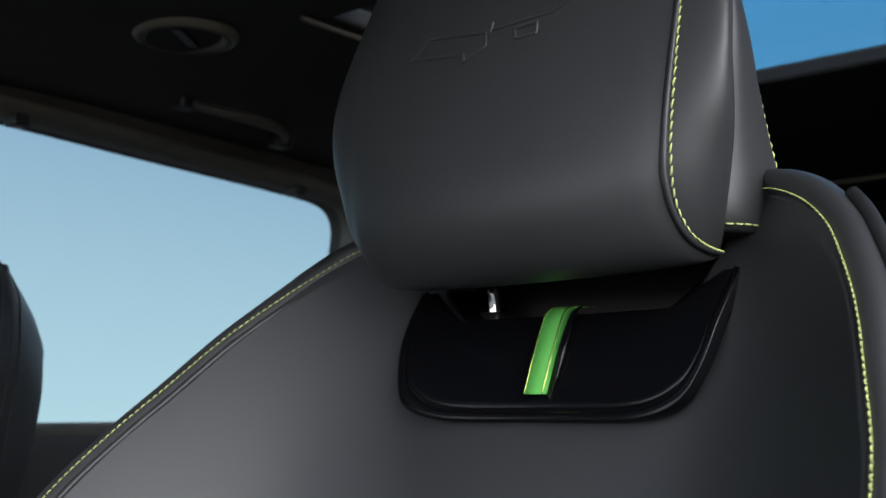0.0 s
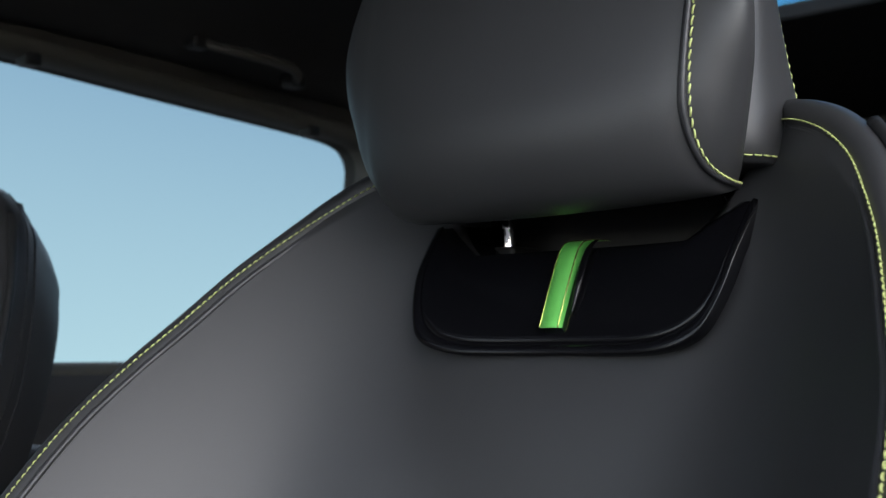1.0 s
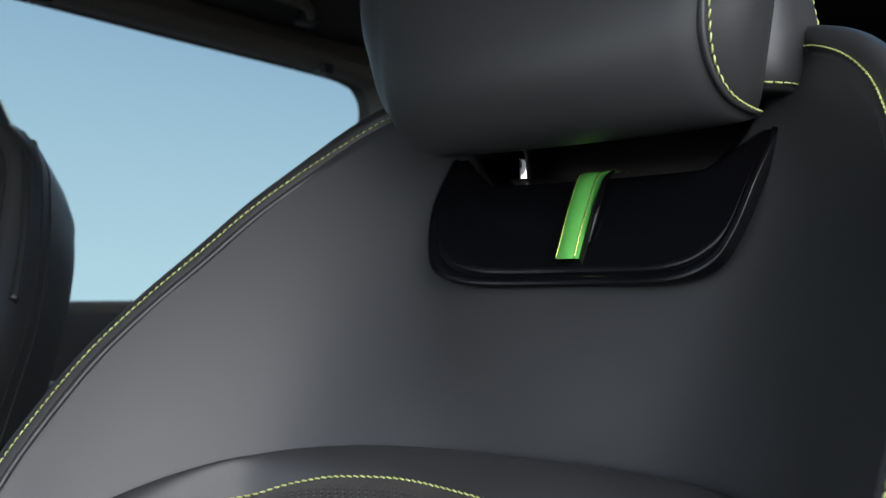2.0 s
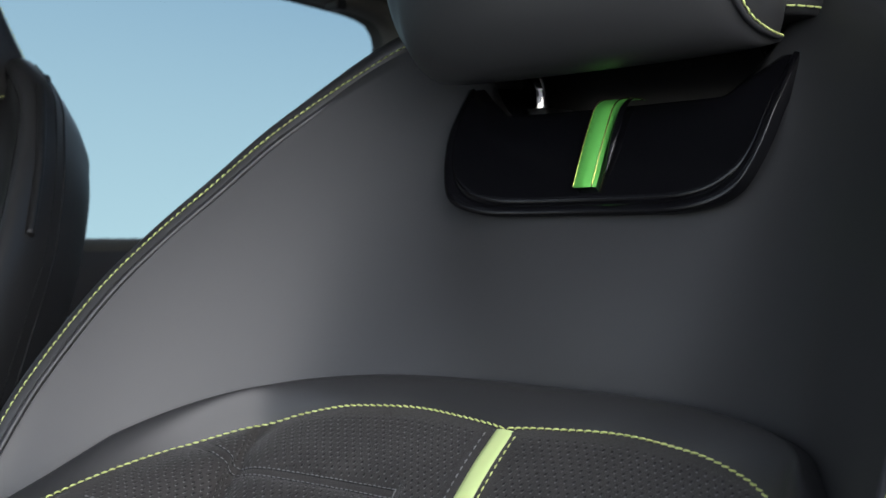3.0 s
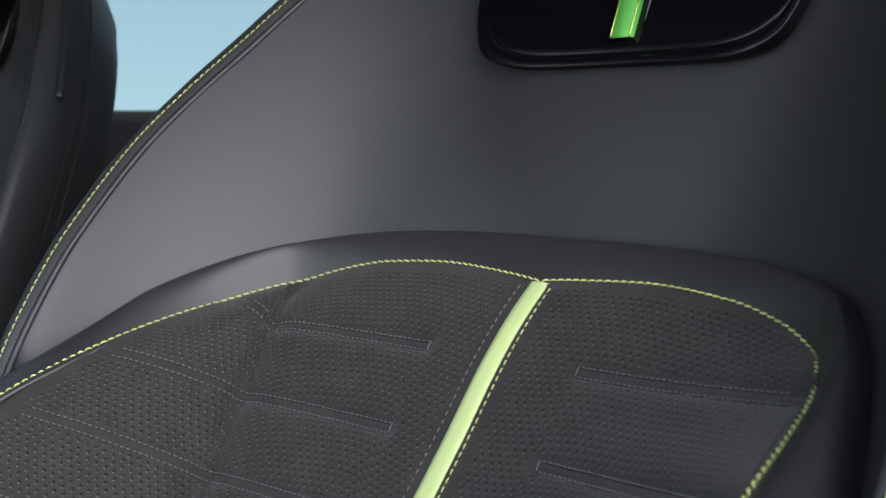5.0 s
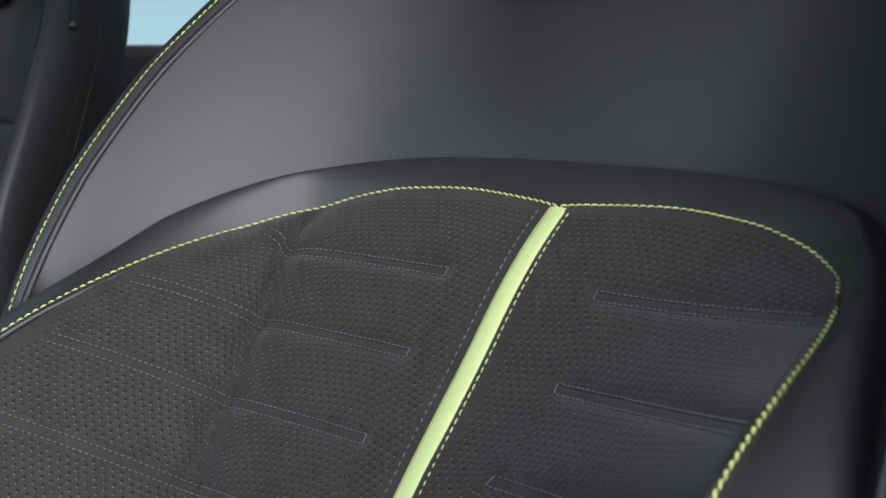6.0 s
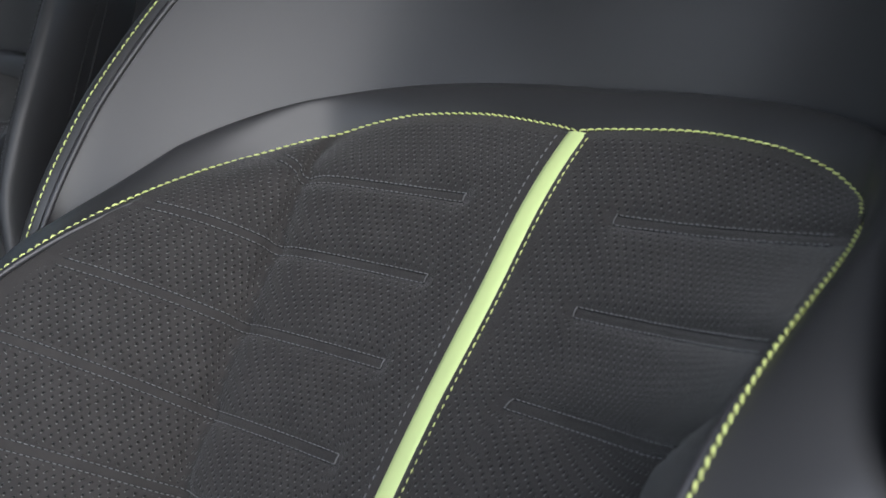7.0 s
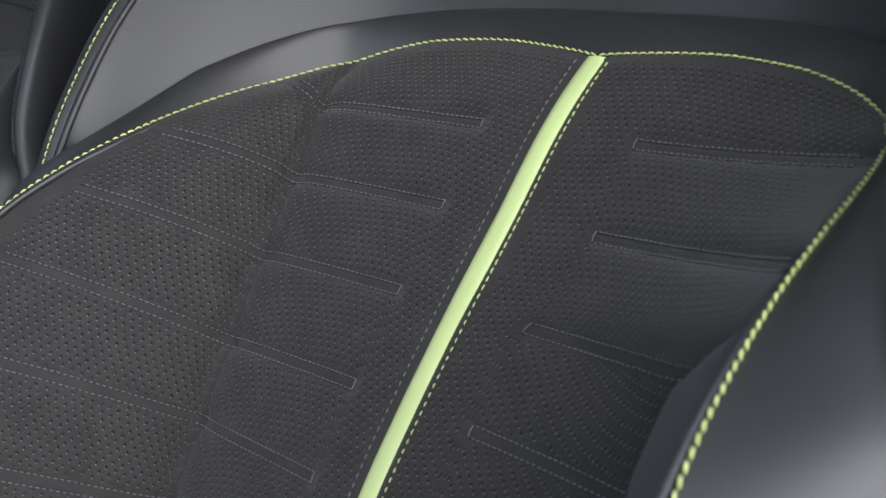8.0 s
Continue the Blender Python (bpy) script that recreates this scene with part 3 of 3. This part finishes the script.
HEAD_THREAD = [(0.107, 0.107, 1.405), (0.116, 0.092, 1.372), (0.1205, 0.0835, 1.342), (0.1217, 0.0799, 1.3199), (0.1213, 0.0728, 1.2824), (0.1193, 0.071, 1.2538), (0.1182, 0.0714, 1.2381), (0.117, 0.0744, 1.2214),
               (0.1165, 0.0804, 1.2096), (0.1165, 0.0903, 1.2004), (0.1166, 0.1005, 1.1961), (0.1156, 0.1127, 1.1942), (0.1136, 0.127, 1.1936), (0.112, 0.139, 1.194)]


def on_pad(rows, points):
    """The points laid on the pad's surface, and the outward normals there."""
    ring_back, ring_on = np.roll(rows, 1, axis=1), np.roll(rows, -1, axis=1)
    n = np.cross(ring_on - ring_back, np.gradient(rows, axis=0))
    n /= np.linalg.norm(n, axis=2, keepdims=True) + 1e-12
    v, n = rows.reshape(-1, 3), n.reshape(-1, 3)
    out, norms = [], []
    for q in points:
        k = int(np.argmin(((v - q) ** 2).sum(1)))
        m = n[k] if n[k] @ (v[k] - np.array([0, 0.12, 1.30])) > 0 else -n[k]
        out.append(q - m * ((q - v[k]) @ m)), norms.append(m)
    out, norms = np.array(out), np.array(norms)
    for _ in range(6):
        out[1:-1] = (out[:-2] + 2 * out[1:-1] + out[2:]) / 4
        norms[1:-1] = (norms[:-2] + 2 * norms[1:-1] + norms[2:]) / 4
    return out, norms / np.linalg.norm(norms, axis=1, keepdims=True)


def headrest(seat):
    """A padded front block, a rear block, welted seams with lime thread and a pressed emblem."""
    width = lambda h: track([1.18, 1.205, 1.221, 1.242, 1.257, 1.29, 1.33, 1.37, 1.43], [[0.1165], [0.1225], [0.1275], [0.1345], [0.1400], [0.1450], [0.1415], [0.130], [0.105]], h)[0]
    lean = lambda h: 0.19 * (h - 1.24)
    depth = lambda h: track([1.18, 1.204, 1.221, 1.242, 1.266, 1.292, 1.318, 1.344, 1.37, 1.43], [[0.152], [0.146], [0.139], [0.128], [0.110], [0.099], [0.104], [0.117], [0.130], [0.135]], h)[0]
    front = pad_rows(1.181, 1.43, width, lambda h: 0.0670 + lean(h), depth, 3.7, (0.008, 0.058, -0.004), 0.26)
    rear_width = lambda h: track([1.20, 1.21, 1.231, 1.257, 1.288, 1.321, 1.352, 1.43], [[0.134], [0.133], [0.129], [0.126], [0.125], [0.125], [0.122], [0.102]], h)[0]
    rear = pad_rows(1.204, 1.425, rear_width, lambda h: 0.11 + lean(h), lambda h: 0.206 - 0.52 * (h - 1.24), 4.0, (0.008, 0.02, 0.008))
    # the front cover sinks into its seam
    seam_line = curve(HEAD_WELT, 400)
    body = front.copy()
    for i in range(len(front)):
        for j in range(len(front[0])):
            q = front[i, j] * np.array([1 if front[i, j, 0] > 0 else -1, 1, 1])
            d = np.sqrt(((seam_line - q) ** 2).sum(1).min())
            body[i, j] += (np.array([0, 0.11, front[i, j, 2]]) - front[i, j]) * 0.012 * math.exp(-(d / 0.006) ** 2)
    head = part("headrest", closed(body), LEATHER, seat, "smooth black leather headrest with lime stitching")
    back_pad = part("rear_pad", closed(rear), LEATHER, head, "black leather rear of the headrest")
    welt, welt_n = on_pad(front, curve(HEAD_WELT, 160))
    line, ln = on_pad(front, curve(HEAD_THREAD, 160))
    side = np.array([row[12] for row in rear[-8:4:-1]])
    hem = np.array([rear[4][k % 128] for k in range(104, 154)])
    part("headrest_welt", tube(bmesh.new(), welt + (line - welt) * 0.30 - welt_n * 0.0004, 0.0018, 8), WELT, head)
    part("headrest_groove", tube(bmesh.new(), welt - welt_n * 0.0004, 0.0010, 6), BLACK_THREAD_AND_SHADE, head)
    part("headrest_stitching", stitches(line + ln * 0.0004, ln, 0.0046, 0.0012, 0.00055, 0.0009, 0.2), THREAD, head, "lime green thread", kind="stuff")
    for s in (1, -1):
        m = np.array([s, 1, 1])
        for path in (side, hem):
            q, qn = on_pad(rear, curve(path, 90))
            part("rear_stitching", stitches((q + qn * 0.0005) * m, qn * m, 0.0046, 0.0012, 0.00055, 0.0009), THREAD, back_pad, "lime green thread", kind="stuff")
    # pressed emblem: plain raised outlines on the front
    face = lambda x, z: (x, 0.0672 + lean(z) - 0.0140 * (1 - (x / width(z)) ** 2), z)
    em = bmesh.new()
    shapes = [[(-0.0631, 1.3207), (-0.0461, 1.3318), (-0.0013, 1.326), (-0.0001, 1.3175), (-0.0159, 1.3105), (-0.0167, 1.3157), (-0.0631, 1.3207)],
              [(0.0037, 1.332), (0.0022, 1.3252)], [(0.0041, 1.3266), (0.0448, 1.3288), (0.055, 1.3332), (0.064, 1.340)],
              [(0.0204, 1.3237), (0.0359, 1.3249), (0.0356, 1.318), (0.0217, 1.3175), (0.0204, 1.3237)]]
    for sh in shapes:
        fine = [np.array(a) * (1 - k / 8) + np.array(b) * (k / 8) for a, b in zip(sh, sh[1:]) for k in range(8)] + [np.array(sh[-1])]
        tube(em, [face(x, z) for x, z in fine], 0.0011, 8)
    part("emblem", em, LEATHER, head, "pressed emblem of plain shapes")
    return head


def lower_seat(seat):
    """Cushion and plinth below, on the floor."""
    bm = bmesh.new()
    box(bm, (-0.26, -0.72, 0.50), (0.26, -0.12, 0.66), None, 0.05)
    part("cushion", bm, LEATHER, seat, "black leather seat cushion")
    bm = bmesh.new()
    box(bm, (-0.22, -0.62, 0.27), (0.22, -0.05, 0.505), None, 0.02)
    part("plinth", bm, PLASTIC, seat)
    bm = bmesh.new()
    m = pose(0, 0.09, 0.80, -30, 0, 0)
    box(bm, (-0.18, 0.055, -0.30), (0.18, 0.10, 0.22), m, 0.02)
    part("back_shell", bm, PLASTIC, seat, "black plastic back shell")


seat = car_seat()
tagged(seat, "black leather bucket car seat with lime stitching and a lime stripe", "car seat", "front seats")
other = copy_thing(seat, pose(-0.7576, -0.0966, 0.5718, 11.25, 0, 18.7) @ pose(0, 0.15, -0.60))
for ob in other.children_recursive:
    if ob.name.startswith(("outer_stitching", "insert_stitching")):      # dark thread on this one
        ob.data = ob.data.copy()
        ob.data.materials[0] = BLACK_THREAD_AND_SHADE
        tagged(ob, label="dark thread", kind="stuff")
tagged(other, "black leather passenger car seat beside the far door", "car seat", "front seats")

# ---- the cabin ----
def slab(name, lo, hi, material, label="", kind="structure", bevel=0.0):
    bm = bmesh.new()
    box(bm, lo, hi, None, bevel)
    ob = part(name, bm, material)
    return tagged(ob, label=label, kind=kind)


slab("floor", (-1.2, -1.6, 0.12), (0.55, 2.2, 0.30), CARPET, "dark carpeted car floor")
slab("ground", (-60, -60, -0.05), (60, 60, 0.0), plastic("asphalt", (0.065, 0.06, 0.056), 0.9), "pale paved ground outside")

# clear sky beyond the far window
m = bpy.data.materials.new("sky_backdrop")
m.use_nodes = True
n, link = m.node_tree.nodes, m.node_tree.links.new
n.remove(n["Principled BSDF"])
co, sep, mr, ramp, em = (n.new(k) for k in ("ShaderNodeTexCoord", "ShaderNodeSeparateXYZ", "ShaderNodeMapRange", "ShaderNodeMix", "ShaderNodeEmission"))
ramp.data_type = "RGBA"
mr.inputs["From Min"].default_value, mr.inputs["From Max"].default_value = -1.0, 17.0
ramp.inputs[6].default_value, ramp.inputs[7].default_value = (0.40, 0.56, 0.63, 1), (0.22, 0.35, 0.48, 1)
link(co.outputs["Object"], sep.inputs[0]), link(sep.outputs[2], mr.inputs["Value"]), link(mr.outputs[0], ramp.inputs[0]), link(ramp.outputs[2], em.inputs[0])
link(em.outputs[0], n["Material Output"].inputs[0])
bm = bmesh.new()
bm.faces.new([bm.verts.new(p) for p in ((-56, -50, -4), (-56, 130, -4), (-56, 130, 26), (-56, -50, 26))])
tagged(part("backdrop", bm, m), "pale blue cloudless sky", kind="structure")

# far side: window opening in a leaning side wall
def side_x(z):
    return -1.15 + 0.10 * (z - 1.083) / 0.397


OPENING = curve([(-0.25, 1.10), (-0.25, 1.44), (-0.20, 1.498), (-0.05, 1.512), (0.332, 1.500), (0.607, 1.486), (0.870, 1.473), (0.965, 1.464), (1.002, 1.444), (1.018, 1.400),
                 (1.022, 1.25), (1.012, 1.11), (0.985, 1.085), (0.6, 1.083), (0.2, 1.083), (-0.23, 1.083)], 220, closed=True)


def ring(grow, inset):
    c = np.array([0.36, 1.28])
    out = []
    for i, p in enumerate(OPENING):
        d = OPENING[(i + 1) % 219] - OPENING[i - 1]
        n = np.array([-d[1], d[0]])
        n /= np.linalg.norm(n) + 1e-9
        if n @ (p - c) < 0:
            n = -n
        q = p + n * grow
        out.append((side_x(q[1]) + inset, q[0], q[1]))
    return out


def outer_wall(x_in):
    out = []
    for y, z in OPENING:
        d = np.array([y - 0.36, z - 1.28])
        k = min((1.9 if d[0] > 0 else 1.9) / max(1e-6, abs(d[0])), (0.275 if d[1] > 0 else 0.98) / max(1e-6, abs(d[1])))
        q = np.array([0.36, 1.28]) + d * k
        out.append((side_x(min(q[1], 1.5)) + x_in, q[0], q[1]))
    return out


wall = part("wall_far", grid([ring(0.0, -0.06), ring(0.0, -0.012), ring(0.004, 0.004), ring(0.03, 0.010), ring(0.06, 0.012), outer_wall(0.012)], close=True), HEADLINER)
tagged(wall, "black trim of the far side of the cabin", kind="structure")
seal = part("window_seal", grid([ring(-0.002, -0.03), ring(-0.004, 0.006), ring(0.002, 0.016), ring(0.012, 0.021), ring(0.019, 0.018), ring(0.021, 0.008)], close=True), RUBBER)
tagged(seal, "grey rubber seal round the far window", kind="structure")
pane = bmesh.new()
pane.faces.new([pane.verts.new((x - 0.03, y, z)) for x, y, z in ring(0.01, 0.0)[:-1]])
pane = part("window_far", pane, GLASS)
tagged(pane, "clear side window with blue sky behind", kind="structure")
pane.visible_shadow = False
for y, z in ((0.350, 1.496), (0.860, 1.471)):
    bm = bmesh.new()
    box(bm, (side_x(z) - 0.01, y - 0.012, z - 0.012), (side_x(z) + 0.020, y + 0.012, z + 0.006), None, 0.004)
    tagged(part("seal_clip", bm, PLASTIC), "small black clip on the window seal", "clip", "clips on the window seal")

# door trim under the sill, with its release
bm = grid([[(-1.15 + dx, y, z) for dx, z in ((-0.03, 1.084), (0.0, 1.086), (0.014, 1.078), (0.020, 1.05), (0.016, 1.0), (0.004, 0.93), (0.016, 0.86), (0.022, 0.78), (0.05, 0.70), (0.07, 0.64), (0.03, 0.58), (0.03, 0.30))] for y in np.linspace(-1.6, 2.2, 30)])
tagged(part("door_panel", bm, DOOR_TRIM), "dark grey door trim under the window sill", kind="structure")
release = new("door_release")
bm = bmesh.new()
box(bm, (-1.150, 0.175, 0.735), (-1.112, 0.262, 0.850), None, 0.012)
bez = part("bezel", bm, GLOSS, release)
bm = bmesh.new()
box(bm, (-1.116, 0.198, 0.755), (-1.106, 0.246, 0.835), None, 0.005)
part("cup", bm, PLASTIC, release)
bm = bmesh.new()
tube(bm, curve([(-1.108, 0.205, 0.785), (-1.098, 0.212, 0.792), (-1.096, 0.224, 0.797), (-1.104, 0.236, 0.80)], 16), 0.0055, 10)
part("lever", bm, CHROME, release, "chrome lever")
tagged(release, "black door release with a chrome lever", "door handle")

# roof: a cove from the far window up to the headliner, and an opening for the glass
ROOF = [(-1.07, 1.545), (-1.03, 1.534), (-0.975, 1.535), (-0.93, 1.545), (-0.87, 1.557), (-0.80, 1.567), (-0.72, 1.573), (-0.62, 1.575)]
prof = curve(ROOF, 30)
bm = grid([[(x, y, z - 0.045 * max(0, (y - 0.35) / 0.6) ** 1.3 * max(0, (-0.75 - x) / 0.3) * 0.5) for x, z in prof] for y in np.linspace(-0.6, 2.2, 60)])
tagged(part("ceiling_cove", bm, HEADLINER), "black fabric headliner curving down to the window", kind="structure")


def slab_roof(name, x0, x1, y0, y1, label):
    bm = bmesh.new()
    box(bm, (x0, y0, 1.575), (x1, y1, 1.60), None, 0.006)
    tagged(part(name, bm, HEADLINER), label, kind="structure")


slab_roof("ceiling_front", -0.63, 0.45, -0.42, 0.505, "black fabric headliner in front of the roof glass")
# out of view; added to cut sky light from the front on the headrest
bm = bmesh.new()
box(bm, (-1.0, -0.74, 1.460), (0.44, -0.40, 1.53), pose(0, 0, 0, 0, 0, 0), 0.006)
tagged(part("front_sky_blocker", bm, HEADLINER), "unseen black slab that keeps front sky off the headrest", kind="structure")
slab_roof("ceiling_rear", -0.63, 0.45, 1.118, 2.2, "black fabric headliner behind the roof glass")
slab_roof("ceiling_side", -0.63, -0.585, 0.50, 1.12, "black fabric headliner beside the roof glass")
slab_roof("ceiling_near", 0.30, 0.45, 0.50, 1.12, "black fabric headliner beside the roof glass")
bm = bmesh.new()
for x0, x1, y0, y1 in ((-1.25, -0.585, -0.45, 2.2), (0.30, 0.47, -0.45, 2.2), (-0.585, 0.30, -0.45, 0.505), (-0.585, 0.30, 1.42, 2.2)):
    box(bm, (x0, y0, 1.612), (x1, y1, 1.628))
tagged(part("roof_skin", bm, PLASTIC), "black car roof", kind="structure")
bm = bmesh.new()
box(bm, (-0.60, 0.49, 1.602), (0.31, 1.43, 1.607))
glass_roof = part("roof_glass", bm, ROOF_GLASS)
tagged(glass_roof, "blue tinted panoramic roof glass", kind="structure")
glass_roof.visible_shadow = False
bm = bmesh.new()
tube(bm, [(-0.607, 0.47, 1.571), (-0.612, 0.75, 1.571), (-0.612, 1.07, 1.571)], 0.0035, 8)
tagged(part("roof_trim", bm, RING), "thin grey trim beside the roof glass", kind="structure")
for nm, lo, hi, lb in (("wall_rear", (-1.2, 2.2, 0.30), (0.6, 2.26, 1.62), "dark rear of the cabin"), ("rear_shelf", (-1.1, 1.45, 0.30), (0.45, 2.2, 1.10), "dark rear seat bench and shelf"),
                       ("b_pillar", (0.40, 0.36, 0.30), (0.52, 0.52, 1.58), "black pillar trim behind the open door"), ("wall_near_rear", (0.44, 0.52, 0.30), (0.52, 2.2, 1.58), "dark rear door trim"),
                       # the last block is out of view, added to hold back low front light
                       ("low_front_blocker", (-1.15, -1.6, 0.30), (0.48, -1.15, 0.98), "unseen dark block that holds back light from the front")):
    slab(nm, lo, hi, HEADLINER, lb, bevel=0.02)
bm = bmesh.new()
tube(bm, curve([(-0.62, 1.6, 1.502), (-0.45, 1.6, 1.509), (-0.25, 1.6, 1.513), (0.1, 1.6, 1.513)], 30), 0.005, 8)
tagged(part("rear_trim", bm, RING), "thin grey trim across the rear of the roof", kind="structure")

# grab handle over the far window
handle = new("grab_handle")
bm = bmesh.new()
hp = curve([(-0.930, 0.552, 1.540), (-0.918, 0.565, 1.532), (-0.905, 0.590, 1.528), (-0.900, 0.640, 1.526), (-0.902, 0.690, 1.522), (-0.910, 0.712, 1.516), (-0.922, 0.722, 1.512), (-0.935, 0.726, 1.515)], 40)
tube(bm, hp, [0.0055 + 0.0025 * math.sin(math.pi * i / 39) for i in range(40)], 12)
part("grip", bm, HANDLE, handle)
for y, z in ((0.548, 1.540), (0.727, 1.514)):
    bm = bmesh.new()
    box(bm, (-0.952, y - 0.015, z - 0.012), (-0.922, y + 0.015, z + 0.012), None, 0.006)
    part("mount", bm, PLASTIC, handle)
tagged(handle, "dark plastic grab handle above the far window", "grab handle")

# round overhead speaker
vent = new("ceiling_speaker")
def lathe(profile, n=64, at=(-0.768, 0.421, 1.5715)):
    return grid([[(at[0] + r * math.cos(a), at[1] + r * math.sin(a), at[2] + h) for r, h in profile] for a in np.linspace(0, math.tau, n + 1)])
part("ring", lathe([(0.068, 0.004), (0.066, -0.004), (0.060, -0.007), (0.052, -0.006), (0.046, -0.003), (0.044, 0.003)]), RING, vent, "brownish grey plastic ring")
part("inner_ring", lathe([(0.058, -0.0066), (0.055, -0.0085), (0.052, -0.0066)]), RUBBER, vent)
part("grille", lathe([(0.045, 0.0), (0.036, 0.003), (0.02, 0.0035), (0.0005, 0.001)]), PLASTIC, vent, "dark mesh grille")
bm = bmesh.new()
box(bm, (-0.775, 0.384, 1.5665), (-0.761, 0.458, 1.5725), pose(-0.768, 0.421, 1.5695) @ pose(0, 0, 0, 0, 0, 35) @ pose(0.768, -0.421, -1.5695), 0.002)
part("bridge", bm, PLASTIC, vent)
tagged(vent, "round grey-ringed speaker in the black ceiling", "speaker")
